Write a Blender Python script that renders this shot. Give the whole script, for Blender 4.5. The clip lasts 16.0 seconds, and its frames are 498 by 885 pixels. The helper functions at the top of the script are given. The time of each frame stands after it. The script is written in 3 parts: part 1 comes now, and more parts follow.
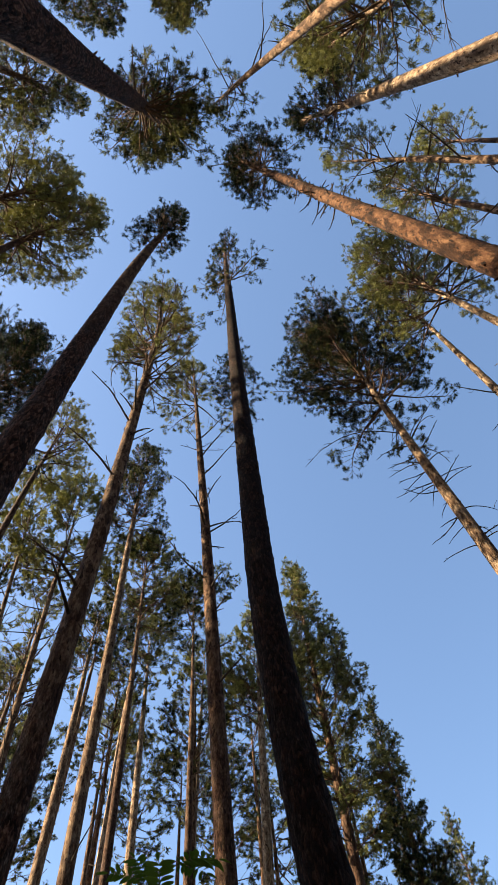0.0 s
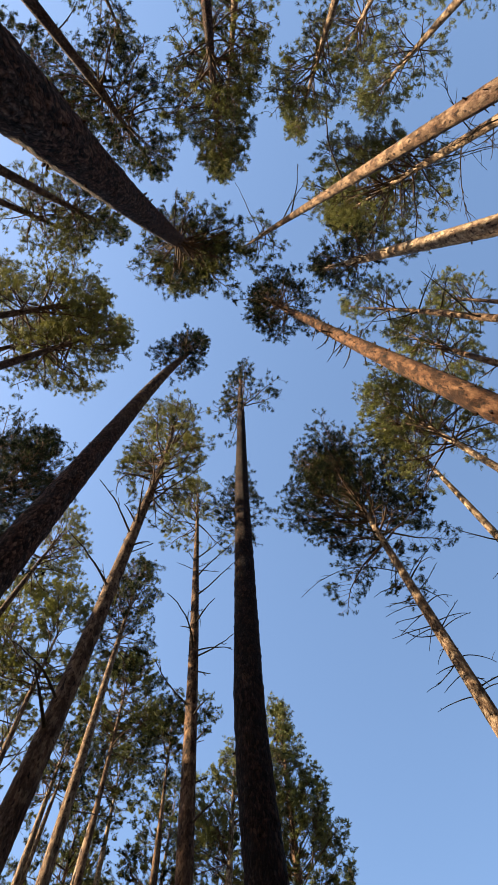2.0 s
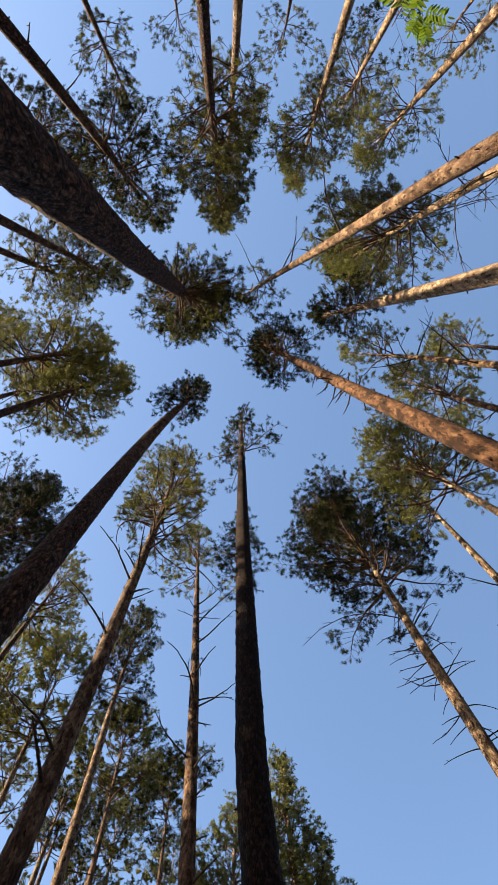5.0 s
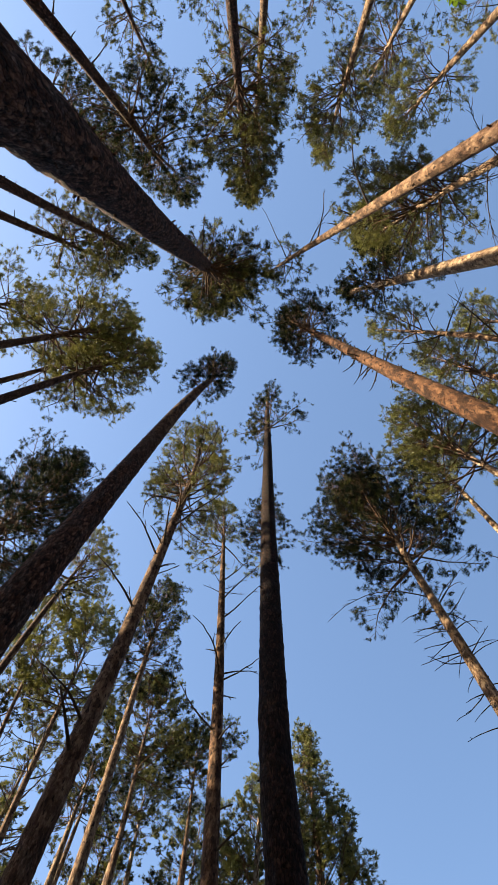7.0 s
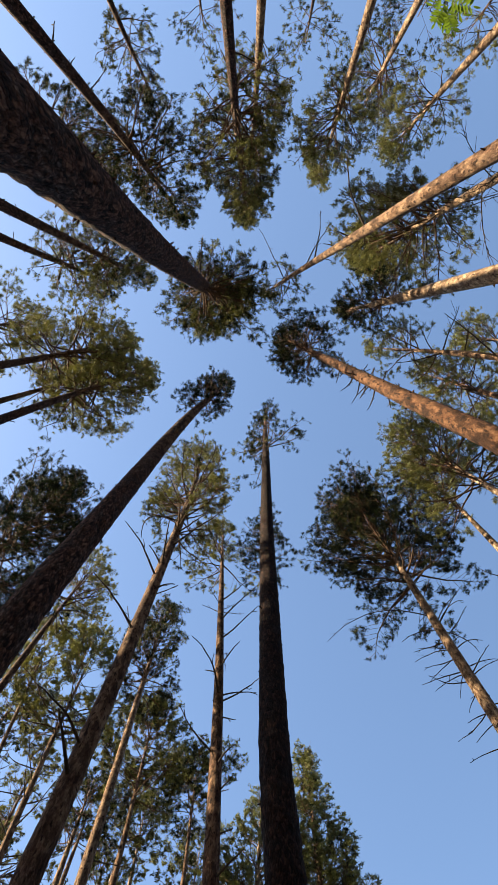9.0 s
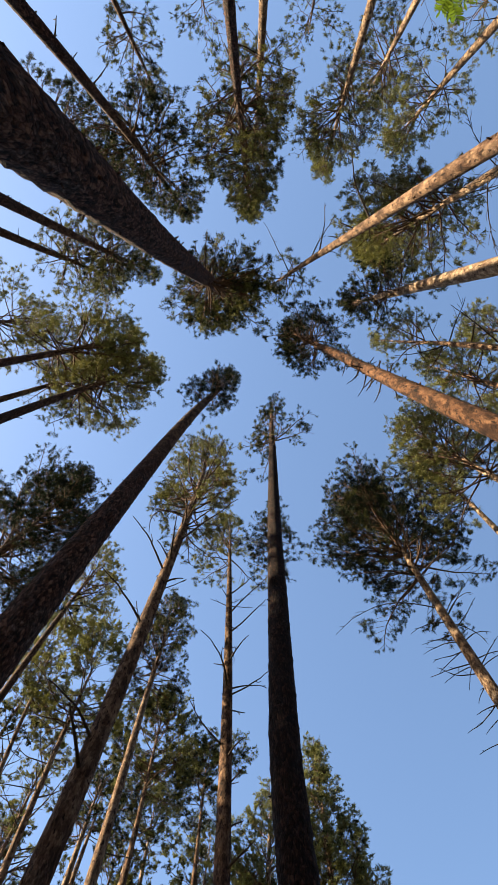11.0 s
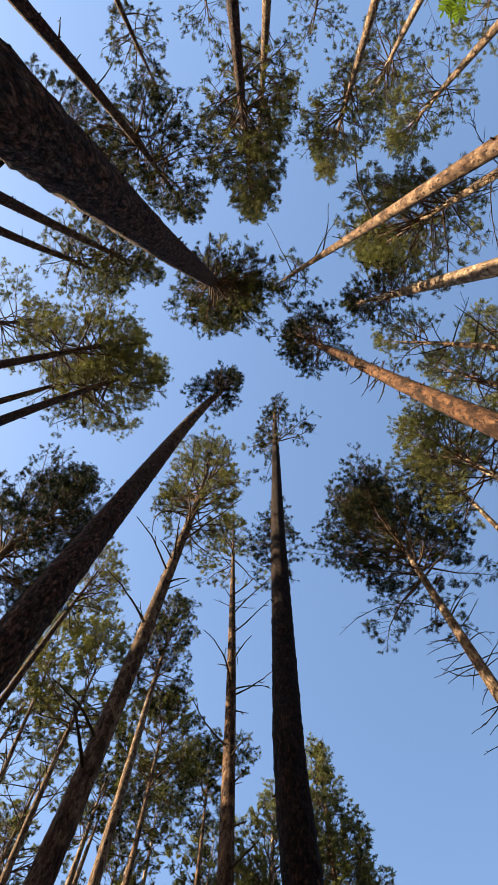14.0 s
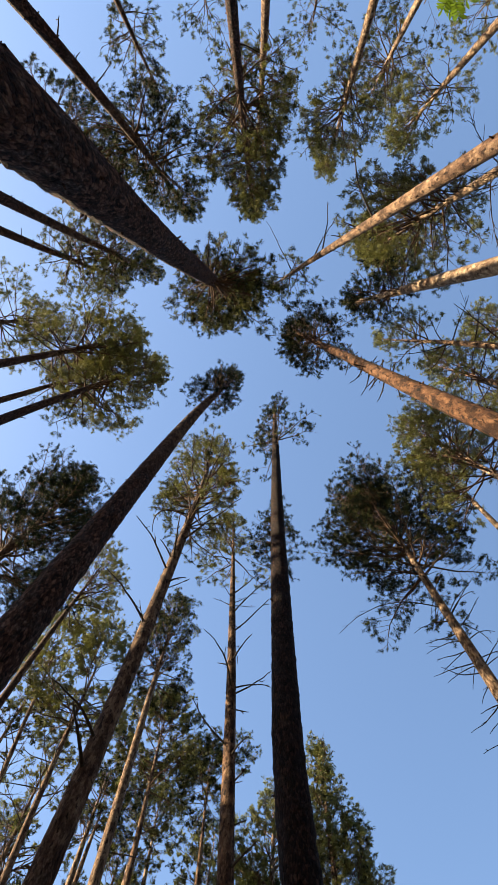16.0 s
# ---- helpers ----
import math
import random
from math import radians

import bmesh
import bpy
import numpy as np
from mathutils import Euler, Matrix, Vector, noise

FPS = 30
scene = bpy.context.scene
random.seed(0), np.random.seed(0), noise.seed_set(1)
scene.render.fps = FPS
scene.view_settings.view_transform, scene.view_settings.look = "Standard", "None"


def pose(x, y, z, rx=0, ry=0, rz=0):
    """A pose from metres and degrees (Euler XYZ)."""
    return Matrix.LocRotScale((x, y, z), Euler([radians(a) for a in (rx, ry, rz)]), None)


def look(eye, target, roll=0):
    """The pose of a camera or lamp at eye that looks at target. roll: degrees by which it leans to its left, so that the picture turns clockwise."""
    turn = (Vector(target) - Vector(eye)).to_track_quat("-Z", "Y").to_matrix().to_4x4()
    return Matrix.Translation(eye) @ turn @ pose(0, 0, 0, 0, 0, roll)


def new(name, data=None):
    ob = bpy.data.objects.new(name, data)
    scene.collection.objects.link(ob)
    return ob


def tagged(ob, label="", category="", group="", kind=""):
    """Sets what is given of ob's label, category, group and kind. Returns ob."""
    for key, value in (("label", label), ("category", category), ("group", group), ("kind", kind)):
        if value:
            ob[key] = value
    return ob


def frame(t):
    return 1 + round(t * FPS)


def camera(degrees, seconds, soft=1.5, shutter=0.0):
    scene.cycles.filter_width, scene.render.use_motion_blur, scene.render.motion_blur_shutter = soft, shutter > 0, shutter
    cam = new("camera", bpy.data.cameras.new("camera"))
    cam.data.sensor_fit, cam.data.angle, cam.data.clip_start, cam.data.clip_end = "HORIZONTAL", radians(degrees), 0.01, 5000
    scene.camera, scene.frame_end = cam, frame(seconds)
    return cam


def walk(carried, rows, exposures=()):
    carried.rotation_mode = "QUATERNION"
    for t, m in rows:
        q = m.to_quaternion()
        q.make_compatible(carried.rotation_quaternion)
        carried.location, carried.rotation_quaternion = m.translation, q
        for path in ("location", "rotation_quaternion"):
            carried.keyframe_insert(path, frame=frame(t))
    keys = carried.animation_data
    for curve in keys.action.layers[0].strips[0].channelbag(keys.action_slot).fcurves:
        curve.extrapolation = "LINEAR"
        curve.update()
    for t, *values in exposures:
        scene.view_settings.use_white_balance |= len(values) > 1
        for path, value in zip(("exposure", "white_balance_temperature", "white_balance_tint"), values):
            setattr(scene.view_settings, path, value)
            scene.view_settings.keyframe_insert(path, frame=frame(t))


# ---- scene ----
cam = camera(40.2, 16.0, soft=0.9)
PATH = [
    (0.0, (0.0347, 0.0386, 1.7076), (0.0912, 0.8407, 3.5388), -8.69),
    (0.5, (0.0018, 0.0638, 1.7231), (0.0595, 0.7980, 3.5825), -7.41),
    (1.0, (-0.0095, 0.0615, 1.6810), (0.0568, 0.6979, 3.5759), -7.49),
    (1.5, (-0.0316, 0.0775, 1.6679), (0.0225, 0.6112, 3.5946), -5.64),
    (2.0, (-0.0175, 0.0406, 1.6147), (0.0481, 0.4961, 3.5610), -7.10),
    (2.5, (-0.0182, 0.0452, 1.5951), (0.0441, 0.4667, 3.5492), -6.45),
    (3.0, (-0.0373, 0.0890, 1.6251), (-0.0243, 0.4655, 3.5893), -0.33),
    (3.5, (-0.0388, 0.0494, 1.6043), (-0.0118, 0.4233, 3.5689), -1.60),
    (4.0, (-0.0350, 0.0257, 1.5940), (0.0320, 0.3720, 3.5627), -9.40),
    (6.5, (-0.0076, 0.0076, 1.5738), (0.0153, 0.3306, 3.5475), -3.23),
    (7.0, (-0.0034, 0.0178, 1.5953), (-0.0186, 0.4131, 3.5558), 3.23),
    (7.5, (-0.0044, -0.0032, 1.5636), (-0.0050, 0.3542, 3.5314), 0.69),
    (8.0, (-0.0155, -0.0230, 1.5647), (-0.0420, 0.3355, 3.5321), 4.82),
    (8.5, (-0.0154, 0.0154, 1.5859), (-0.0120, 0.3591, 3.5561), 0.21),
    (9.0, (-0.0115, 0.0073, 1.5842), (-0.0214, 0.3490, 3.5547), 2.41),
    (11.5, (-0.0212, 0.0111, 1.5859), (-0.0499, 0.3720, 3.5529), 4.58),
    (12.0, (-0.0138, 0.0142, 1.5925), (-0.0435, 0.3678, 3.5608), 4.82),
    (12.5, (-0.0161, 0.0054, 1.5904), (-0.0472, 0.3609, 3.5583), 5.16),
    (13.0, (-0.0087, 0.0078, 1.6095), (-0.0422, 0.3678, 3.5765), 5.51),
    (13.5, (-0.0103, 0.0029, 1.5920), (-0.0448, 0.3629, 3.5590), 5.61),
    (14.0, (-0.0256, 0.0120, 1.5756), (-0.0625, 0.3691, 3.5431), 5.99),
    (14.5, (-0.0191, 0.0313, 1.5788), (-0.0539, 0.3856, 3.5468), 5.72),
    (15.0, (-0.0201, 0.0331, 1.5671), (-0.0543, 0.3845, 3.5357), 5.76),
    (15.5, (-0.0222, 0.0298, 1.5764), (-0.0569, 0.3842, 3.5444), 5.72),
    (16.0, (-0.0135, 0.0058, 1.5839), (-0.0514, 0.3670, 3.5507), 6.01),
]
walk(cam, [(row[0], look(*row[1:])) for row in PATH], exposures=[(0.0, 2.66, 6450, 8), (16.0, 2.66, 6450, 8)])

# ---- light ----
SUN_AZIMUTH = radians(187)      # counted from +x towards +y
SUN_HEIGHT = radians(31)
world = bpy.data.worlds.new("sky")
scene.world = world
world.use_nodes = True
sky = world.node_tree.nodes.new("ShaderNodeTexSky")
sky.sky_type = "NISHITA"
sky.sun_disc = False
sky.sun_elevation = SUN_HEIGHT
sky.sun_rotation = radians(90) - SUN_AZIMUTH
sky.air_density, sky.dust_density, sky.ozone_density = 1.0, 1.0, 1.6
back = world.node_tree.nodes["Background"]
back.inputs["Strength"].default_value = 0.055
world.node_tree.links.new(sky.outputs[0], back.inputs[0])
sun_way = Vector((math.cos(SUN_AZIMUTH) * math.cos(SUN_HEIGHT), math.sin(SUN_AZIMUTH) * math.cos(SUN_HEIGHT), math.sin(SUN_HEIGHT)))
sun = new("sun", bpy.data.lights.new("sun", "SUN"))
sun.data.energy, sun.data.angle, sun.data.color = 5.0, radians(0.5), (1.0, 0.8, 0.52)
sun.matrix_world = look(sun_way * 60, (0, 0, 0))


# ---- materials ----
def shader(name):
    m = bpy.data.materials.new(name)
    m.use_nodes = True
    t = m.node_tree
    return m, t, t.nodes["Principled BSDF"], t.nodes["Material Output"]


def node(t, kind, **values):
    n = t.nodes.new(kind)
    for key, v in values.items():
        n.inputs[key.replace("_", " ")].default_value = v
    return n


def ramp(t, source, stops):
    n = t.nodes.new("ShaderNodeValToRGB")
    while len(n.color_ramp.elements) < len(stops):
        n.color_ramp.elements.new(0.5)
    for e, (p, c) in zip(n.color_ramp.elements, stops):
        e.position, e.color = p, (*c, 1)
    t.links.new(source, n.inputs[0])
    return n.outputs[0]


def mixed(t, fac, a, b, blend="MIX"):
    n = t.nodes.new("ShaderNodeMix")
    n.data_type, n.blend_type = "RGBA", blend
    for socket, v in ((n.inputs[0], fac), (n.inputs[6], a), (n.inputs[7], b)):
        if isinstance(v, (int, float)):
            socket.default_value = v
        elif isinstance(v, tuple):
            socket.default_value = (*v, 1)
        else:
            t.links.new(v, socket)
    return n.outputs[2]


def bark_material():
    """Dark brown plates with grey lichen low on the stem, thin orange and cream flakes with dark scars higher up; a
    stem's shade or sunlight is put into the colour.
    """
    m, t, p, out = shader("pine_bark")
    co = t.nodes.new("ShaderNodeTexCoord")

    def stretched(along_stem):
        n = t.nodes.new("ShaderNodeMapping")
        n.inputs["Scale"].default_value = (1, 1, along_stem)
        t.links.new(co.outputs["Object"], n.inputs[0])
        return n.outputs[0]

    def noisy(vector, scale, detail, rough):
        n = node(t, "ShaderNodeTexNoise", Scale=scale, Detail=detail, Roughness=rough)
        t.links.new(vector, n.inputs["Vector"])
        return n.outputs[0], n.outputs["Color"]

    def level(value, a, b, low, high):
        n = t.nodes.new("ShaderNodeMapRange")
        t.links.new(value, n.inputs[0])
        for k, v in enumerate((a, b, low, high)):
            n.inputs[k + 1].default_value = v
        return n.outputs[0]

    upright, flat = stretched(0.3), stretched(0.34)
    wobble, wobble_colour = noisy(upright, 9.0, 4.0, 0.6)
    bent = mixed(t, 0.08, upright, wobble_colour)
    plates = node(t, "ShaderNodeTexVoronoi", Scale=54.0, Randomness=1.0)
    plates.feature = "DISTANCE_TO_EDGE"
    t.links.new(bent, plates.inputs["Vector"])
    cell = node(t, "ShaderNodeTexVoronoi", Scale=54.0, Randomness=1.0)
    t.links.new(bent, cell.inputs["Vector"])
    tone = t.nodes.new("ShaderNodeSeparateColor")
    t.links.new(cell.outputs["Color"], tone.inputs[0])
    fine, _ = noisy(flat, 46.0, 6.0, 0.7)
    flake, _ = noisy(flat, 17.0, 5.0, 0.65)
    spots, _ = noisy(flat, 30.0, 2.0, 0.5)
    broad, _ = noisy(co.outputs["Object"], 1.3, 3.0, 0.5)
    patch, _ = noisy(flat, 9.0, 6.0, 0.7)
    # low bark
    blend = t.nodes.new("ShaderNodeMath")
    blend.operation = "MULTIPLY_ADD"
    t.links.new(tone.outputs[0], blend.inputs[0])
    blend.inputs[1].default_value = 0.35
    t.links.new(fine, blend.inputs[2])
    low = ramp(t, blend.outputs[0], [(0.5, (0.006, 0.003, 0.0026)), (0.7, (0.042, 0.0185, 0.0125)), (0.92, (0.135, 0.075, 0.054))])
    lichen = ramp(t, patch, [(0.49, (0, 0, 0)), (0.6, (0.8, 0.8, 0.8))])
    low = mixed(t, lichen, low, ramp(t, fine, [(0.42, (0.010, 0.006, 0.0055)), (0.56, (0.06, 0.043, 0.038)), (0.7, (0.19, 0.15, 0.14))]))
    cracks = ramp(t, plates.outputs["Distance"], [(0.0, (0.35, 0.3, 0.3)), (0.2, (1, 1, 1))])
    low = mixed(t, 0.75, low, cracks, "MULTIPLY")
    # pale under 0.2 paints a stem's shade into its low bark
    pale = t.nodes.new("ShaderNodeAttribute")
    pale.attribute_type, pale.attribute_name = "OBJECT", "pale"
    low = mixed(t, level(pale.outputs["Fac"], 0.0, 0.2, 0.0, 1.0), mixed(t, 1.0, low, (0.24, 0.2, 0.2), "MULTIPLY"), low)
    # thin bark
    high = ramp(t, flake, [(0.3, (0.07, 0.037, 0.023)), (0.46, (0.19, 0.13, 0.088)), (0.6, (0.33, 0.255, 0.18)), (0.76, (0.5, 0.43, 0.335))])
    high = mixed(t, 0.6, high, ramp(t, fine, [(0.3, (0.55, 0.5, 0.48)), (0.6, (1.1, 1.1, 1.1))]), "MULTIPLY")
    high = mixed(t, 1.0, high, ramp(t, spots, [(0.34, (0.12, 0.09, 0.08)), (0.40, (1, 1, 1))]), "MULTIPLY")
    # dark patches paint dappled shade onto the thin bark, weaker on pale stems
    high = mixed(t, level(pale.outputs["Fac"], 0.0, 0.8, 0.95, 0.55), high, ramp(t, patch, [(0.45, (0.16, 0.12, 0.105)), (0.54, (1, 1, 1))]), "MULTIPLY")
    # thin bark coloured darker on shaded stems, lighter on sunlit ones
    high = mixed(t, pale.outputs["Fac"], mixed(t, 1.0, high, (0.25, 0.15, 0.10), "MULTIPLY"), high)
    # how high the plates reach
    split = t.nodes.new("ShaderNodeSeparateXYZ")
    t.links.new(co.outputs["Object"], split.inputs[0])
    rise = t.nodes.new("ShaderNodeMath")
    rise.operation = "MULTIPLY_ADD"
    t.links.new(broad, rise.inputs[0])
    rise.inputs[1].default_value = 7.0
    t.links.new(split.outputs[2], rise.inputs[2])
    reach = t.nodes.new("ShaderNodeAttribute")
    reach.attribute_type, reach.attribute_name = "OBJECT", "plates"
    shift = t.nodes.new("ShaderNodeMath")
    shift.operation = "SUBTRACT"
    t.links.new(rise.outputs[0], shift.inputs[0])
    t.links.new(reach.outputs["Fac"], shift.inputs[1])
    share = level(shift.outputs[0], 2.0, 8.0, 0.0, 1.0)
    t.links.new(mixed(t, share, low, high), p.inputs["Base Color"])
    p.inputs["Roughness"].default_value = 0.95
    p.inputs["Specular IOR Level"].default_value = 0.08
    height = t.nodes.new("ShaderNodeMath")
    height.operation = "MULTIPLY_ADD"
    t.links.new(fine, height.inputs[0])
    height.inputs[1].default_value = 0.8
    t.links.new(level(plates.outputs["Distance"], 0.0, 0.2, 0.0, 0.7), height.inputs[2])
    bump = node(t, "ShaderNodeBump", Distance=0.015)
    t.links.new(level(share, 0.0, 1.0, 0.9, 0.35), bump.inputs["Strength"])
    t.links.new(height.outputs[0], bump.inputs["Height"])
    t.links.new(bump.outputs[0], p.inputs["Normal"])
    return m


def twig_material(name, dark, light):
    m, t, p, out = shader(name)
    co = t.nodes.new("ShaderNodeTexCoord")
    n = node(t, "ShaderNodeTexNoise", Scale=14.0, Detail=5.0)
    t.links.new(co.outputs["Object"], n.inputs["Vector"])
    t.links.new(ramp(t, n.outputs[0], [(0.3, dark), (0.7, light)]), p.inputs["Base Color"])
    p.inputs["Roughness"].default_value = 0.95
    p.inputs["Specular IOR Level"].default_value = 0.08
    bump = node(t, "ShaderNodeBump", Strength=0.5, Distance=0.006)
    t.links.new(n.outputs[0], bump.inputs["Height"])
    t.links.new(bump.outputs[0], p.inputs["Normal"])
    return m


def leaf_material(name, stops, through_share, through_colour, scale, gloss):
    """Leaves or needles: a little gloss, a random tone of its own for each tree, some light let through; the tone
    attribute puts a crown's sun or shade into the colour.
    """
    m, t, p, out = shader(name)
    geo = t.nodes.new("ShaderNodeNewGeometry")
    info = t.nodes.new("ShaderNodeObjectInfo")
    co = t.nodes.new("ShaderNodeTexCoord")
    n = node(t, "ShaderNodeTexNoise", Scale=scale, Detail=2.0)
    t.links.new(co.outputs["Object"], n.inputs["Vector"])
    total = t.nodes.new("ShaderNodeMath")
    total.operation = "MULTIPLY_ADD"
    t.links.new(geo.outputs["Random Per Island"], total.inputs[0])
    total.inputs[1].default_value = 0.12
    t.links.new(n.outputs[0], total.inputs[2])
    more = t.nodes.new("ShaderNodeMath")
    more.operation = "MULTIPLY_ADD"
    t.links.new(info.outputs["Random"], more.inputs[0])
    more.inputs[1].default_value = 0.25
    t.links.new(total.outputs[0], more.inputs[2])
    # set for each crown: raised where it is sunlit, lowered where shaded
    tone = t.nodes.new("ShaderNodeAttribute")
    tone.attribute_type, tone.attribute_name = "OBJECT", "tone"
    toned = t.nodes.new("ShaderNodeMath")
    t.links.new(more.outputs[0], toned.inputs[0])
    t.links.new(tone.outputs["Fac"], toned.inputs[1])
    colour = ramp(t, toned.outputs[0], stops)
    t.links.new(colour, p.inputs["Base Color"])
    p.inputs["Roughness"].default_value = 0.55
    p.inputs["Specular IOR Level"].default_value = gloss
    tr = t.nodes.new("ShaderNodeBsdfTranslucent")
    t.links.new(mixed(t, 1.0, colour, through_colour, "MULTIPLY"), tr.inputs[0])
    mix = t.nodes.new("ShaderNodeMixShader")
    mix.inputs[0].default_value = through_share
    t.links.new(p.outputs[0], mix.inputs[1])
    t.links.new(tr.outputs[0], mix.inputs[2])
    t.links.new(mix.outputs[0], out.inputs[0])
    return m


def ground_material():
    m, t, p, out = shader("forest_floor")
    co = t.nodes.new("ShaderNodeTexCoord")
    a = node(t, "ShaderNodeTexNoise", Scale=0.6, Detail=6.0)
    b = node(t, "ShaderNodeTexNoise", Scale=22.0, Detail=6.0, Roughness=0.7)
    for n in (a, b):
        t.links.new(co.outputs["Object"], n.inputs["Vector"])
    litter = ramp(t, b.outputs[0], [(0.3, (0.05, 0.03, 0.018)), (0.7, (0.20, 0.12, 0.06))])
    moss = ramp(t, b.outputs[0], [(0.3, (0.02, 0.035, 0.012)), (0.7, (0.08, 0.11, 0.035))])
    share = ramp(t, a.outputs[0], [(0.45, (0, 0, 0)), (0.6, (1, 1, 1))])
    t.links.new(mixed(t, share, litter, moss), p.inputs["Base Color"])
    p.inputs["Roughness"].default_value = 0.95
    bump = node(t, "ShaderNodeBump", Strength=0.9, Distance=0.05)
    t.links.new(b.outputs[0], bump.inputs["Height"])
    t.links.new(bump.outputs[0], p.inputs["Normal"])
    return m


BARK = bark_material()
LIMB_BARK = twig_material("limb_bark", (0.014, 0.009, 0.006), (0.075, 0.044, 0.027))
DEAD_WOOD = twig_material("dead_wood", (0.012, 0.009, 0.007), (0.045, 0.034, 0.027))
# near-black to yellow needle stops imitate shaded and sunlit tufts by colour
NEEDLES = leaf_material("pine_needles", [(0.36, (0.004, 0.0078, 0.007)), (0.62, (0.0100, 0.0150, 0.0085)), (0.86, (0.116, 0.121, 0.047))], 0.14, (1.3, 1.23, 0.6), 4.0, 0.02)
LEAVES = leaf_material("rowan_leaves", [(0.3, (0.02, 0.038, 0.009)), (0.9, (0.065, 0.09, 0.022))], 0.5, (1.3, 1.4, 0.5), 3.0, 0.1)
FLOOR = ground_material()


# ---- shapes ----
def mesh_object(name, verts, faces, material, parent=None, smooth=True, label=""):
    """faces: an array of triangles or of quads."""
    faces = np.asarray(faces, dtype=np.int32)
    me = bpy.data.meshes.new(name)
    me.vertices.add(len(verts))
    me.vertices.foreach_set("co", np.asarray(verts, dtype=np.float32).ravel())
    side = faces.shape[1]
    me.loops.add(faces.size)
    me.loops.foreach_set("vertex_index", faces.ravel())
    me.polygons.add(len(faces))
    me.polygons.foreach_set("loop_start", np.arange(0, faces.size, side, dtype=np.int32))
    me.polygons.foreach_set("use_smooth", np.full(len(faces), smooth))
    me.update(calc_edges=True)
    me.materials.append(material)
    ob = new(name, me)
    if parent:
        ob.parent = parent
    if label:
        tagged(ob, label)
    return ob


def tube(points, radii, sides, rough=0.0, rng=None):
    """A tapered pipe along points: vertices and quads, its end drawn to a point's width."""
    pts = np.asarray(points, float)
    n = len(pts)
    way = np.gradient(pts, axis=0)
    way /= np.linalg.norm(way, axis=1)[:, None] + 1e-9
    ref = np.array([0.31, 0.95, 0.05]) if abs(way[0, 2]) > 0.6 else np.array([0.05, 0.1, 0.99])
    u = np.cross(way, ref)
    u /= np.linalg.norm(u, axis=1)[:, None] + 1e-9
    v = np.cross(way, u)
    a = np.linspace(0, 2 * np.pi, sides, endpoint=False)
    ring = np.asarray(radii, float)[:, None] * np.ones(sides)
    if rough and rng is not None:
        ring = ring * (1 + rough * rng.standard_normal((n, sides)))
    vert = pts[:, None] + ring[..., None] * (np.cos(a)[None, :, None] * u[:, None] + np.sin(a)[None, :, None] * v[:, None])
    i = np.arange(n - 1)[:, None] * sides
    j = np.arange(sides)[None]
    k = (j + 1) % sides
    quads = np.stack([i + j, i + k, i + sides + k, i + sides + j], -1).reshape(-1, 4)
    return vert.reshape(-1, 3), quads


class Heap:
    """Gathers many small meshes into one."""

    def __init__(self):
        self.verts, self.faces, self.count = [], [], 0

    def add(self, verts, faces):
        self.verts.append(verts)
        self.faces.append(np.asarray(faces) + self.count)
        self.count += len(verts)

    def arrays(self):
        return np.concatenate(self.verts), np.concatenate(self.faces)


def unit(v):
    return v / (np.linalg.norm(v) + 1e-9)


def tufts(places, ways, rng, blades, size, breadth):
    """Needle tufts, each a spiky brush of narrow blades that leave the end of a shoot outwards and forwards."""
    n = len(places)
    ways = ways / (np.linalg.norm(ways, axis=1)[:, None] + 1e-9)
    d = rng.standard_normal((n, blades, 3))
    d /= np.linalg.norm(d, axis=2)[..., None]
    d = d + ways[:, None] * 0.45
    d /= np.linalg.norm(d, axis=2)[..., None]
    big = size * rng.uniform(0.75, 1.35, (n, 1, 1))
    root = places[:, None] + ways[:, None] * rng.uniform(-0.7, 0.25, (n, blades, 1)) * big + rng.normal(0, 0.2, (n, blades, 3)) * big
    length = big * rng.uniform(0.75, 1.15, (n, blades, 1))
    side = np.cross(d, rng.standard_normal((n, blades, 3)))
    side /= np.linalg.norm(side, axis=2)[..., None] + 1e-9
    wide = big * breadth
    verts = np.stack([root - side * wide, root + side * wide, root + d * length], 2).reshape(-1, 3)
    return verts, np.arange(len(verts)).reshape(-1, 3)


def taper(s):
    s = np.clip(s, 0, 1)
    return 1 - 0.62 * s ** 1.7 - 0.35 * s ** 6


def limb_line(start, azimuth, rise, length, droop, rng, n=6, crooked=1.0):
    """A bent line that leaves the stem and curves on its way."""
    pts = [np.array(start, float)]
    a, e = azimuth, rise
    for _ in range(n):
        a += rng.normal(0, 0.16) * crooked
        e += droop / n + rng.normal(0, 0.07) * crooked
        pts.append(pts[-1] + np.array([math.cos(a) * math.cos(e), math.sin(a) * math.cos(e), math.sin(e)]) * length / n)
    return np.array(pts)


def along(pts, s):
    x = s * (len(pts) - 1)
    i = min(int(x), len(pts) - 2)
    return pts[i] + (pts[i + 1] - pts[i]) * (x - i), unit(pts[i + 1] - pts[i])


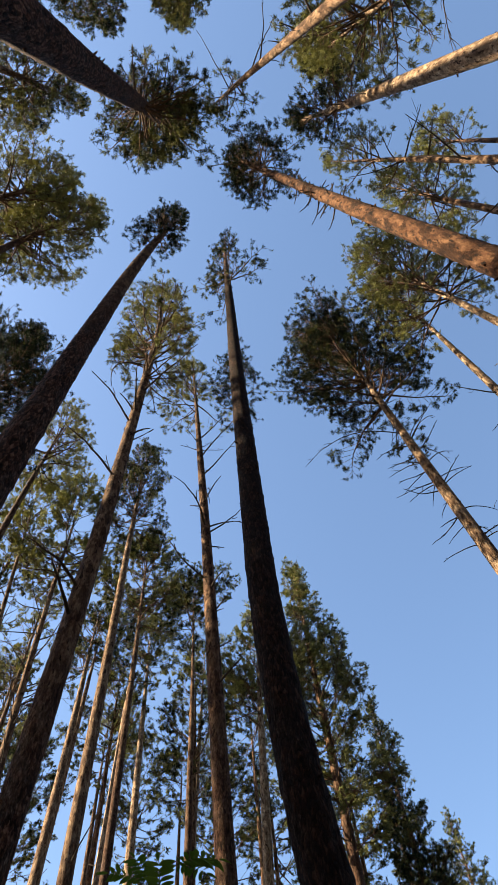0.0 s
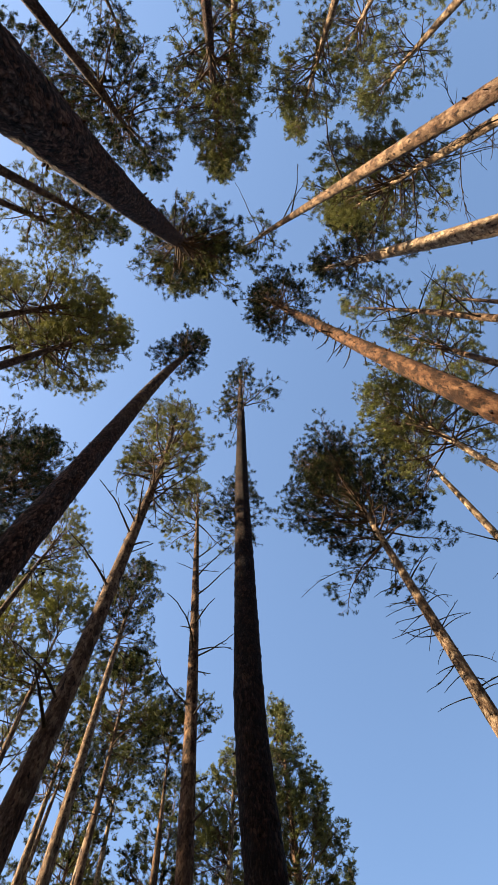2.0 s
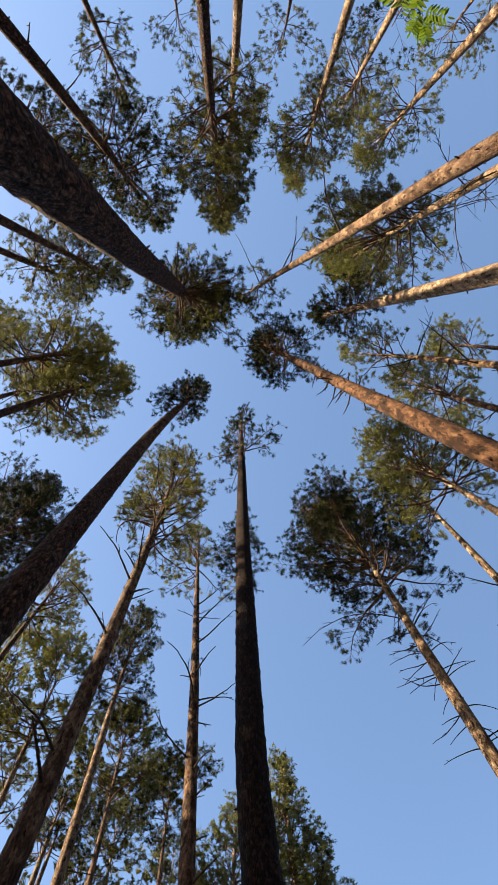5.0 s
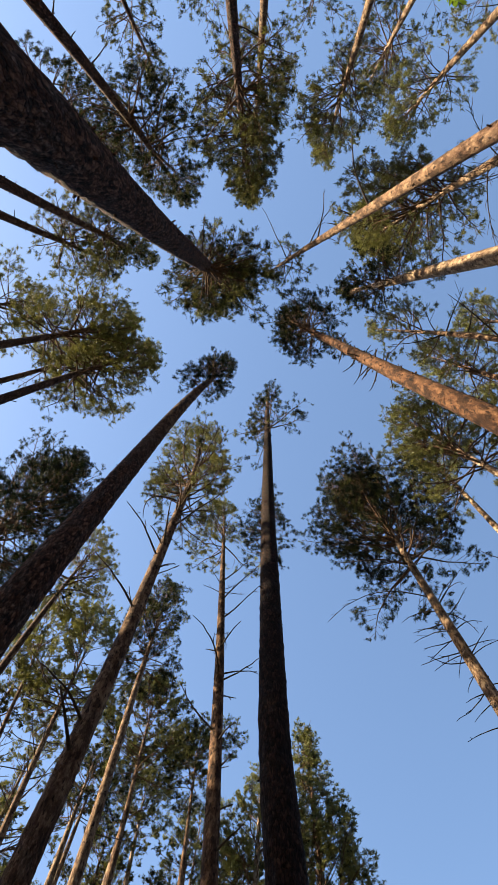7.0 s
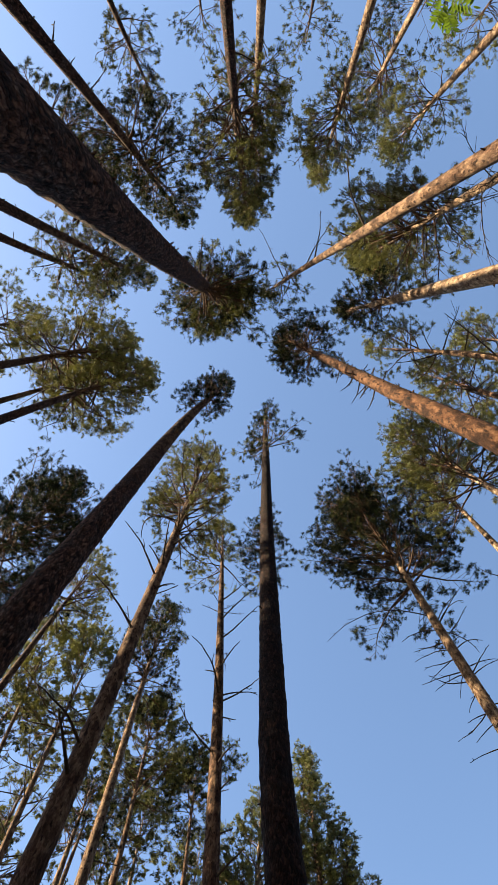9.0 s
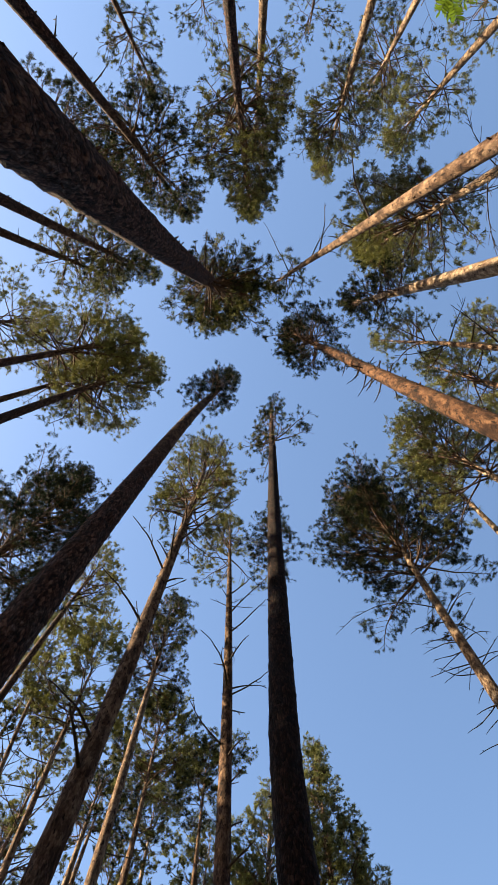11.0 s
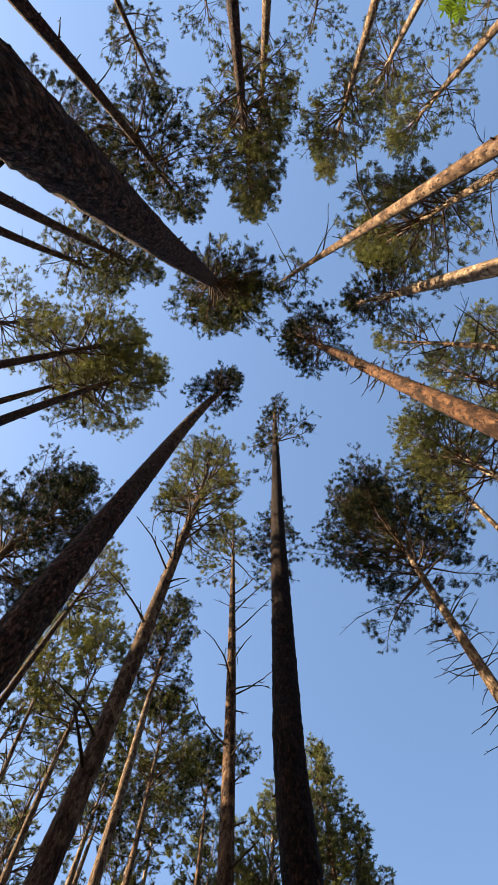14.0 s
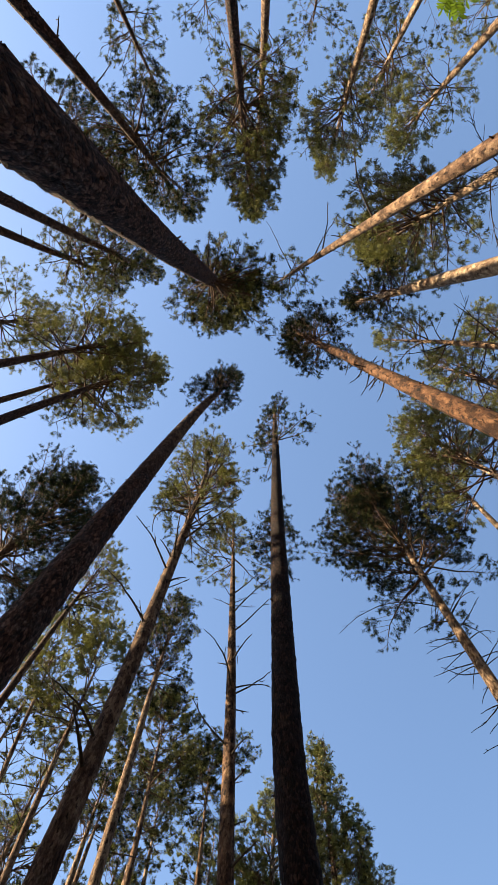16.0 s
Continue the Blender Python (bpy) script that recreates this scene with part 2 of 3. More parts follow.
def pine(x, y, height, girth, lean, crown_from, reach, seed=0, thin=1.0, asym=(0.0, 0.0), bow=(0.0, 0.0), kick=0.0, butt=0.0, dead=None, boughs=(), dry="", dense=1.0, cone=0.55, plates=12.0, pale=0.25, tone=0.0, label="tall Scots pine with bare grey-brown stem and needled crown"):
    """A pine with its foot at x, y. girth: the stem's width at breast height; lean: how far the tip stands off the
    foot;
    crown_from: the height of the lowest live limbs; reach: their length; dead: number, lowest, highest, length of dry
    branches; boughs: single dry branches (height, compass angle, rise, length, sideways bend, width); butt: how much
    the stem swells towards its foot; kick: how far the foot bends to the side; plates: how high the thick dark bark
    reaches, set higher on shaded stems; pale: sun or shade put into the bark colour, high for sunlit stems, under 0.2
    near-black for shaded ones; tone: sun or shade put into the needle colour, yellower for sunlit crowns."""
    rng = np.random.default_rng(seed)
    tree = tagged(new("pine_tree"), label, "tree", "pines of the stand")
    tree.location = (x, y, 0)
    near = math.hypot(x, y) < 7
    close = math.hypot(x, y) < 5 and girth > 0.19
    # stem
    n = 300 if close else 120 if near else 40
    s = np.linspace(0, 1, n)
    turns = rng.uniform(0, 6.3, (4, 2))
    wave = sum(np.sin(s[:, None] * (4 + 4 * i) + turns[i]) for i in range(4)) * 0.005
    line = np.zeros((n, 3))
    line[:, 2] = s * height
    line[:, :2] = s[:, None] * np.array(lean) + np.sin(np.pi * s)[:, None] * np.array(bow) + wave
    line[:, 0] += kick * np.clip(1 - s * height / 7.2, 0, 1) ** 2
    flare = 1 + 0.5 * np.exp(-s * height / 0.35)
    radius = girth / 2 / taper(1.3 / height) * taper(s) * flare * (1 + butt * np.exp(-s * height / 4))
    heap = Heap()
    sides = 26 if close else 16 if near else 10
    v, q = tube(line, np.maximum(radius, 0.012), sides)
    # thick plated bark low down, smooth thin bark above
    grain = np.array([noise.noise((float(i % sides) * 0.9, float(i // sides) * 0.45 + seed * 31, seed * 1.7)) + 0.7 * noise.noise((float(i % sides) * 2.3, float(i // sides) * 1.3, seed * 5.1)) for i in range(len(v))])
    grain += rng.normal(0, 0.5, len(v))
    depth = (0.06 if close else 0.045) * np.repeat(np.clip(1.25 - s * 2.0, 0.1, 1), sides)
    middle = np.repeat(line, sides, axis=0)
    v = middle + (v - middle) * (1 + depth * grain)[:, None]
    heap.add(v, q)

    def stem(z):
        k = min(max(z / height, 0), 0.999)
        p, w = along(line, k)
        return p, float(np.interp(k, s, radius))

    # knots and snags on the bare stem
    for _ in range(150 if close else 70 if near else 20):
        p, w = stem(rng.uniform(0.1, 0.75) * height)
        az = rng.uniform(0, 2 * np.pi)
        d = np.array([math.cos(az), math.sin(az), rng.uniform(-0.1, 0.4)])
        size = w + 0.006 + 0.035 * rng.random() ** 3
        fat = rng.uniform(0.006, 0.016)
        heap.add(*tube(np.array([p + d * w * 0.8, p + d * (w * 0.5 + size * 0.5), p + d * size]), (fat, fat * 0.8, fat * 0.45), 5))
    v, q = heap.arrays()
    trunk = mesh_object("trunk", v, q, BARK, tree)
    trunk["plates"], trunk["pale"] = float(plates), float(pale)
    # live limbs
    spots, ways = [], []
    z = crown_from
    tall = height - crown_from
    while z < height - 0.12:
        k = (z - crown_from) / tall
        shape = (0.55 + 0.45 * min(1, k / 0.25)) * (1 - k) ** cone + 0.1
        for turn in range(rng.integers(3, 6)):
            if rng.random() > thin * 0.92:
                continue
            az = rng.uniform(0, 2 * np.pi)
            size = reach * shape * rng.uniform(0.55, 1.15) * (1 + asym[0] * math.cos(az - radians(asym[1])))
            p, w = stem(z + rng.uniform(-0.12, 0.12))
            pts = limb_line(p, az, radians(8 + 50 * k + rng.normal(0, 10)), size, radians(rng.uniform(5, 40)), rng)
            heap = Heap()
            thick = min(0.45 * w, 0.008 + 0.0095 * size)
            heap.add(*tube(pts, np.linspace(thick, 0.005, len(pts)), 4))
            spots.append(pts[-1])
            ways.append(pts[-1] - pts[-2])
            m = max(3, int(dense * size / 0.17))
            for b in range(m):
                f = 0.28 + 0.7 * (b + rng.random()) / m
                q0, d0 = along(pts, f)
                side = unit(np.cross(d0, (0, 0, 1))) * (1 if b % 2 else -1)
                d = unit(d0 * 0.75 + side * rng.uniform(0.5, 1.1) + np.array([0, 0, rng.uniform(-0.15, 0.55)]))
                tl = min(0.75, (0.22 + 0.42 * size * (1 - f))) * rng.uniform(0.6, 1.3)
                mid = q0 + d * tl * 0.5 + rng.normal(0, 0.03, 3)
                end = mid + unit(d + np.array([0, 0, 0.35])) * tl * 0.5
                heap.add(*tube(np.array([q0, mid, end]), (0.007, 0.005, 0.003), 3))
                c = max(3, int(tl / 0.085))
                for j in range(c):
                    g = 0.6 + 0.4 * (j + 1) / c
                    here = q0 + (mid - q0) * g * 2 if g < 0.5 else mid + (end - mid) * (g - 0.5) * 2
                    spots.append(here + rng.normal(0, 0.045, 3))
                    ways.append(end - mid + rng.normal(0, 0.5, 3) * tl * 0.5)
            hv, hq = heap.arrays()
            mesh_object("limb", hv, hq, LIMB_BARK, tree)
        z += rng.uniform(0.3, 0.5) / dense
    kept = np.repeat(np.random.default_rng(seed + 500).random(len(spots) // 4 + 1) < 0.82, 4)[:len(spots)]  # bare twigs leave gaps in the crown
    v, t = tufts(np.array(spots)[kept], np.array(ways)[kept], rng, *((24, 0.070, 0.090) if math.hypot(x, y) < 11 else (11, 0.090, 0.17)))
    # tone carries the sun or shade painted into this crown
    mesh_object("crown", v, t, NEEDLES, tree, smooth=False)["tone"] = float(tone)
    # dry branches and stubs
    if dead:
        count, z0, z1, length = dead
        for _ in range(count):
            z = rng.uniform(z0, z1)
            p, w = stem(z)
            size = length * (rng.uniform(0.4, 1.1) if dry == "comb" else 0.2 + rng.random() ** 1.3)
            rise, bend = {"up": ((30, 58), (-8, 22)), "arch": ((15, 45), (-115, -35)), "hook": ((25, 50), (-30, 40)), "hang": ((-20, 25), (-70, -5)), "comb": ((-5, 20), (-15, 25))}.get(dry, ((0, 35), (-10, 45)))
            pts = limb_line(p, rng.uniform(0, 2 * np.pi), radians(rng.uniform(*rise)), size, radians(rng.uniform(*bend)), rng, 9, 0.45)
            heap = Heap()
            thick = {"arch": 0.8, "comb": 0.95, "hang": 0.55, "up": 0.85}.get(dry, 0.9)
            heap.add(*tube(pts, np.linspace(0.010 + 0.008 * size, 0.006, len(pts)) * thick, 5))
            for _ in range(int(size * {"arch": 1.5, "hang": 5, "comb": 1}.get(dry, 2.5))):
                q0, d0 = along(pts, rng.uniform(0.3, 0.9))
                d = unit(d0 + rng.normal(0, 0.55, 3))
                e = q0 + d * rng.uniform(0.08, 0.3) * size
                heap.add(*tube(np.array([q0, (q0 + e) / 2 + rng.normal(0, 0.02, 3), e]), (0.006, 0.0045, 0.003), 3))
            hv, hq = heap.arrays()
            mesh_object("dead_branch", hv, hq, DEAD_WOOD, tree)
    for z, turn, rise, length, bend, fat in boughs:
        p, w = stem(z)
        a, e = radians(turn), radians(rise)
        d = np.array([math.cos(a) * math.cos(e), math.sin(a) * math.cos(e), math.sin(e)])
        across = unit(np.cross(d, (0, 0, 1)))
        f = np.linspace(0, 1, 10)
        crook = np.cumsum(rng.normal(0, 0.012, (10, 3)), axis=0) * length * f[:, None]
        pts = p + d * (f * length)[:, None] + across * (np.sin(np.pi * f) * bend * length)[:, None] + crook
        heap = Heap()
        heap.add(*tube(pts, np.linspace(fat, fat * 0.35, 10) / 2, 6))
        for _ in range(1 + int(length * 1.2)):
            q0, d0 = along(pts, rng.uniform(0.25, 0.9))
            tw = unit(d0 + rng.normal(0, 0.6, 3))
            q1 = q0 + tw * rng.uniform(0.06, 0.18) * max(length, 0.5)
            heap.add(*tube(np.array([q0, (q0 + q1) / 2 + rng.normal(0, 0.015, 3), q1]), (fat * 0.25, fat * 0.2, fat * 0.1), 4))
        hv, hq = heap.arrays()
        mesh_object("dead_branch", hv, hq, DEAD_WOOD, tree)
    return tree


# ---- ground ----
def ground():
    side = np.sign(np.linspace(-1, 1, 90)) * np.abs(np.linspace(-1, 1, 90)) ** 3 * 600
    gx, gy = np.meshgrid(side, side)
    far = np.hypot(gx, gy)
    gz = (0.06 * np.sin(gx * 0.9 + 1) * np.cos(gy * 0.7) + 0.05 * np.sin(gx * 2.3 + gy * 1.7)) * np.clip(1 - far / 80, 0, 1) - 0.06
    v = np.stack([gx, gy, gz], -1).reshape(-1, 3)
    i = np.arange(89)[:, None] * 90 + np.arange(89)[None]
    q = np.stack([i, i + 1, i + 91, i + 90], -1).reshape(-1, 4)
    return tagged(mesh_object("ground", v, q, FLOOR), "forest floor of brown needle litter and moss", "ground", kind="structure")


ground()


def far_woods():
    """Forest added all round out of view, past the trees that can be told apart, to block low sky light and sun; ahead
    it stands farther off.
    """
    rng = np.random.default_rng(77)
    heap = Heap()
    for i in range(1500):
        a = rng.uniform(0, 2 * np.pi)
        ahead = abs((a - np.pi / 2 + np.pi) % (2 * np.pi) - np.pi) < radians(52)
        # unseen trees start nearer on this bearing to keep sun off the stems
        shade_side = radians(163) < a < radians(178)
        r = math.sqrt(rng.uniform((54 if ahead else 19 if shade_side else 27) ** 2, 95 ** 2))
        h = rng.uniform(19, 24)
        # half left out towards the sun so more light gets through
        if radians(143) < a < radians(228) and not shade_side and rng.random() < 0.5:
            continue
        foot = np.array([r * math.cos(a), r * math.sin(a), -0.1])
        v, q = tube(np.array([foot, foot + (0, 0, h * 0.6), foot + (0, 0, h)]), (0.16, 0.12, 0.02), 5)
        heap.add(v, q[:, :3])
        heap.add(v, q[:, [0, 2, 3]])
        n = 480 if r < 45 else 60
        k = rng.random(n)
        wide = 2.2 * (1 - k) ** 0.5 * np.sqrt(rng.random(n)) + 0.1
        b = rng.uniform(0, 2 * np.pi, n)
        c = foot + np.stack([wide * np.cos(b), wide * np.sin(b), h * (0.6 + 0.4 * k)], -1)
        tri = c[:, None] + rng.normal(0, 0.28, (n, 3, 3))
        heap.add(tri.reshape(-1, 3), np.arange(n * 3).reshape(-1, 3))
    # more unseen pines added close by towards the sun to dapple the stems
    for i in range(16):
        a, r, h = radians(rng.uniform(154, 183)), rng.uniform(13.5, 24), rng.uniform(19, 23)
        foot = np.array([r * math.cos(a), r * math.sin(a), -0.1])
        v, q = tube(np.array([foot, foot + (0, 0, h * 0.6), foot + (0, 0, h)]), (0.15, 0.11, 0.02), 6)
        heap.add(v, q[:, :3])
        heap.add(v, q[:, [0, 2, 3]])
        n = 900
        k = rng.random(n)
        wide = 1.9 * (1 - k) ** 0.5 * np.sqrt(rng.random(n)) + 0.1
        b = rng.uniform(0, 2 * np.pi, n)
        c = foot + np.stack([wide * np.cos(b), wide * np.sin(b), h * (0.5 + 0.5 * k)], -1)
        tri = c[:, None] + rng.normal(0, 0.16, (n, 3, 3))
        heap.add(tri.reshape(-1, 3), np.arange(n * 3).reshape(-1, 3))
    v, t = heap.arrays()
    return tagged(mesh_object("far_woods", v, t, NEEDLES, smooth=False), "dark pine woods added all round out of view to block low light", "woods", kind="stuff")


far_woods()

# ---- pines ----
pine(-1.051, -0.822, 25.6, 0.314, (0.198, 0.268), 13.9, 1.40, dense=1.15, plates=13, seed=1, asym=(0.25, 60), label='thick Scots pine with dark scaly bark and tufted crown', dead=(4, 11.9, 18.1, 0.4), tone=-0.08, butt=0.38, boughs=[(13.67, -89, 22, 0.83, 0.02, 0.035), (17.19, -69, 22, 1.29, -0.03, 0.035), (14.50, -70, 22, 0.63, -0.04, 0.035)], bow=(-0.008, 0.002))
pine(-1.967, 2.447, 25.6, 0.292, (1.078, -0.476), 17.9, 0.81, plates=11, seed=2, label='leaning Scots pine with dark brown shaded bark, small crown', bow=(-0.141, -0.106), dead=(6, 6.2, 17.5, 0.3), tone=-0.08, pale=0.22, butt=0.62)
# near-black bark colour stands for the shade on this stem
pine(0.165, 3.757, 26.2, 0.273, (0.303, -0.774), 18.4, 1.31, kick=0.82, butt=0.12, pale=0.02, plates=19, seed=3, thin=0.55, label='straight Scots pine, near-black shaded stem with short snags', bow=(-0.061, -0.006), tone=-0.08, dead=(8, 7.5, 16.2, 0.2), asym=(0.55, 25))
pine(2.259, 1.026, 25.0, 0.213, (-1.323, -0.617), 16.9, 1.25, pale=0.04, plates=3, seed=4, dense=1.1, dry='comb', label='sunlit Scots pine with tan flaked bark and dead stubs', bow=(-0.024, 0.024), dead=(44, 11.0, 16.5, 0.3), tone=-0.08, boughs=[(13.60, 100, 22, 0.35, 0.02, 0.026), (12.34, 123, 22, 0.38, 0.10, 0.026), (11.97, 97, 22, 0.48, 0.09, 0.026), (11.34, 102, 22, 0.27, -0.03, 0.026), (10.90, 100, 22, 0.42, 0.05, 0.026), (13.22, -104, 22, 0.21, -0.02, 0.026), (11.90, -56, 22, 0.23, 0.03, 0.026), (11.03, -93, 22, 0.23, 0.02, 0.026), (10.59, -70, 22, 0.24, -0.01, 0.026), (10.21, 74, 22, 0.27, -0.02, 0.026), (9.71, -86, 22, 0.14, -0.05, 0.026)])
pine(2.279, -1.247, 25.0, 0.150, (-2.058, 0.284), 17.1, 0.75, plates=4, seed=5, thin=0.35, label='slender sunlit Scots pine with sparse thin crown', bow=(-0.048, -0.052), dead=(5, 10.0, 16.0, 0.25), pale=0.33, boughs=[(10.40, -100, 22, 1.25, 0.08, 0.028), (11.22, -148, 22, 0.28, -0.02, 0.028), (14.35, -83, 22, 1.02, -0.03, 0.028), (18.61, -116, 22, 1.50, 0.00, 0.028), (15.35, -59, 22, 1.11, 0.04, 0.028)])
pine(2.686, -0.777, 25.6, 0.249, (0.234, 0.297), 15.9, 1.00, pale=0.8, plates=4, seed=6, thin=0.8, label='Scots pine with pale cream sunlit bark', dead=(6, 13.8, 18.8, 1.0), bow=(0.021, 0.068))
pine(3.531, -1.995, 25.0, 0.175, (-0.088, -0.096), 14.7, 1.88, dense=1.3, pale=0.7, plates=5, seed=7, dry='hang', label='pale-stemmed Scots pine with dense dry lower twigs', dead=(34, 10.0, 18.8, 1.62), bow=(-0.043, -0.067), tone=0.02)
pine(-1.910, 4.236, 25.0, 0.235, (0.273, 0.171), 15.4, 1.75, plates=5, seed=8, dry='up', label='Scots pine with grey-brown bark, dead boughs under its crown', bow=(0.137, 0.065), dead=(8, 6.9, 16.2, 0.6), pale=0.3, tone=0.1, boughs=[(10.71, -127, 22, 1.06, -0.04, 0.042), (12.84, -124, 22, 1.12, -0.04, 0.042), (7.39, -98, 22, 0.76, 0.01, 0.051), (7.89, -134, 22, 0.80, -0.12, 0.042), (13.47, -80, 22, 0.89, 0.02, 0.042), (14.54, -32, 22, 1.55, 0.01, 0.042), (12.34, -5, 22, 0.40, 0.08, 0.042), (16.60, -64, 22, 1.90, 0.02, 0.042), (16.35, 147, 22, 1.27, -0.30, 0.042), (13.41, -120, 22, 0.45, -0.03, 0.042), (15.48, -32, 22, 0.80, -0.02, 0.042)])
pine(-0.242, 7.015, 24.4, 0.254, (-0.759, -0.062), 19.8, 1.56, plates=6, seed=9, thin=0.8, dry='up', label='Scots pine with many bare rising dead branches', bow=(0.060, -0.000), dead=(12, 10.6, 18.5, 0.7), pale=0.2, tone=0.14, boughs=[(13.45, -117, 22, 1.28, -0.11, 0.040), (11.68, -136, 22, 0.99, 0.03, 0.040), (13.27, -23, 22, 0.88, -0.02, 0.040), (13.51, 10, 22, 0.78, 0.07, 0.040), (14.49, -51, 22, 0.74, 0.05, 0.040), (15.84, -35, 22, 1.12, -0.01, 0.040), (16.82, -38, 22, 1.17, 0.04, 0.040), (12.84, 26, 22, 0.37, -0.00, 0.040), (11.37, -46, 22, 0.49, 0.09, 0.040), (10.76, -41, 22, 0.36, -0.03, 0.040), (9.91, -8, 22, 0.31, 0.01, 0.040), (9.11, -38, 22, 0.55, 0.03, 0.045), (14.43, 169, 22, 0.35, -0.00, 0.040), (17.98, -34, 22, 0.80, -0.03, 0.040)])
pine(4.064, 6.208, 25.0, 0.275, (-0.159, 0.100), 17.4, 3.05, seed=10, dense=1.5, dry='arch', label='Scots pine with broad full crown and arched dead branches', bow=(0.007, -0.006), dead=(36, 10.2, 17.8, 0.9), tone=0.0, pale=0.55, plates=6, asym=(0.15, 205), boughs=[(15.66, 154, 22, 2.52, -0.18, 0.030), (14.97, 153, 22, 0.89, -0.11, 0.030), (14.47, 148, 22, 0.69, 0.01, 0.030), (13.78, 145, 22, 0.69, 0.03, 0.030), (13.28, 144, 22, 0.93, -0.01, 0.030), (12.91, 177, 22, 0.79, 0.13, 0.030), (15.16, -52, 22, 0.90, 0.03, 0.030), (14.60, -52, 22, 0.79, -0.04, 0.030), (14.04, -11, 22, 0.70, 0.14, 0.030), (13.03, -53, 22, 0.67, -0.00, 0.030), (12.03, 112, 22, 0.93, 0.06, 0.030), (11.90, 136, 22, 0.51, -0.06, 0.030)])
pine(-2.853, -2.987, 25.0, 0.181, (0.538, -0.324), 14.7, 1.50, plates=11, seed=11, asym=(0.5, 270), label='slim Scots pine with knotty stem and drooping olive crown', bow=(0.149, -0.071), dead=(6, 10.0, 16.2, 0.3), dense=1.02, tone=0.02, boughs=[(11.97, -59, 22, 0.53, -0.04, 0.030), (10.34, -85, 22, 0.37, -0.03, 0.030), (11.09, -69, 22, 0.22, 0.08, 0.030), (13.22, -125, 22, 0.15, -0.08, 0.030)])
pine(-0.311, -3.285, 25.0, 0.150, (0.013, -0.006), 12.0, 1.19, plates=13, seed=12, label='slim Scots pine with knotty stem and drooping olive crown', bow=(-0.038, 0.003), dead=(6, 10.0, 16.2, 0.35), dense=1.12)
pine(0.081, -5.005, 23.8, 0.195, (-0.221, -0.054), 16.3, 1.25, seed=13, label='slim Scots pine with knotty stem and drooping olive crown', bow=(0.071, -0.003), dead=(6, 10.0, 16.2, 0.35), pale=0.5, plates=6, dense=1.12)
pine(1.235, -4.768, 23.8, 0.171, (0.723, 0.274), 16.0, 1.31, seed=14, label='slim Scots pine with knotty stem and drooping olive crown', bow=(0.012, 0.005), dead=(6, 10.0, 16.2, 0.35), pale=0.6, plates=6, dense=1.12)
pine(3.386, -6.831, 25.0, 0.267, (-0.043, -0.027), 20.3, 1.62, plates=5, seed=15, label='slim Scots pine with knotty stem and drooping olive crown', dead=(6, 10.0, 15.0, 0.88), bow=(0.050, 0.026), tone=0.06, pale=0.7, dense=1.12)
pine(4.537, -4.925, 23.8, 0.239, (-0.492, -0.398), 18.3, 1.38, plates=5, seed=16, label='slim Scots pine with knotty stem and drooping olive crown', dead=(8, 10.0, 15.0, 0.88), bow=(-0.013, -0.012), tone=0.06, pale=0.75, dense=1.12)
pine(-4.123, 0.750, 25.0, 0.166, (-0.037, -0.133), 15.2, 1.56, seed=17, label='slim Scots pine with brown stem and wide ragged crown', bow=(0.004, 0.026), dead=(5, 10.0, 15.0, 0.4), dense=1.08, tone=0.14)
pine(-3.526, 1.313, 25.0, 0.155, (0.042, 0.167), 14.6, 1.38, seed=18, asym=(0.4, 100), label='slim Scots pine with brown stem and wide ragged crown', bow=(-0.014, -0.018), dead=(2, 11.0, 15.0, 0.2), dense=1.08, tone=0.14)
pine(-5.176, 1.502, 23.1, 0.180, (0.045, 0.136), 18.0, 1.50, seed=19, label='slim Scots pine with brown stem and wide ragged crown', bow=(0.000, 0.003), dead=(5, 10.0, 15.0, 0.4), dense=1.08, tone=0.14)
pine(-7.28, 0.11, 24.4, 0.250, (0.00, 0.00), 20.2, 2.12, seed=20, label='slim Scots pine with brown stem and wide ragged crown', dense=1.08, tone=0.14)
pine(-3.508, -1.779, 25.0, 0.191, (-0.097, 0.280), 16.6, 1.12, seed=21, label='slim Scots pine with brown stem and wide ragged crown', bow=(-0.018, 0.061), dead=(2, 11.0, 15.0, 0.2), dense=1.02, tone=0.02)
pine(-4.272, -1.976, 23.8, 0.194, (-0.253, 0.791), 17.3, 1.44, seed=22, label='slim Scots pine with brown stem and wide ragged crown', bow=(-0.027, 0.071), dead=(2, 11.0, 15.0, 0.2), dense=1.02, tone=0.02)
pine(-4.37, -4.37, 23.8, 0.225, (0.00, 0.00), 16.2, 1.50, seed=23, label='slim Scots pine with brown stem and wide ragged crown', tone=-0.08, dense=1.22)
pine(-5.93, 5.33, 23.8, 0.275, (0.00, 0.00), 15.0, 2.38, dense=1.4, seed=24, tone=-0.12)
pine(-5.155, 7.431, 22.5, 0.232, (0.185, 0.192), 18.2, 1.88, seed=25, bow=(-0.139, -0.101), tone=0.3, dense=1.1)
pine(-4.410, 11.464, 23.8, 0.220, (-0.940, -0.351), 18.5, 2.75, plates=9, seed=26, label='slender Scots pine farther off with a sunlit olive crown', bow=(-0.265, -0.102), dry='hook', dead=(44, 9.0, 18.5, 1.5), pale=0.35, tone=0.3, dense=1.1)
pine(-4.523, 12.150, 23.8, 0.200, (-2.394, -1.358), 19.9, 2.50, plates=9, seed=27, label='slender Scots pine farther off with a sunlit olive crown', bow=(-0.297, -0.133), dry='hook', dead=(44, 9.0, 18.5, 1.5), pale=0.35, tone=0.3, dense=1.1)
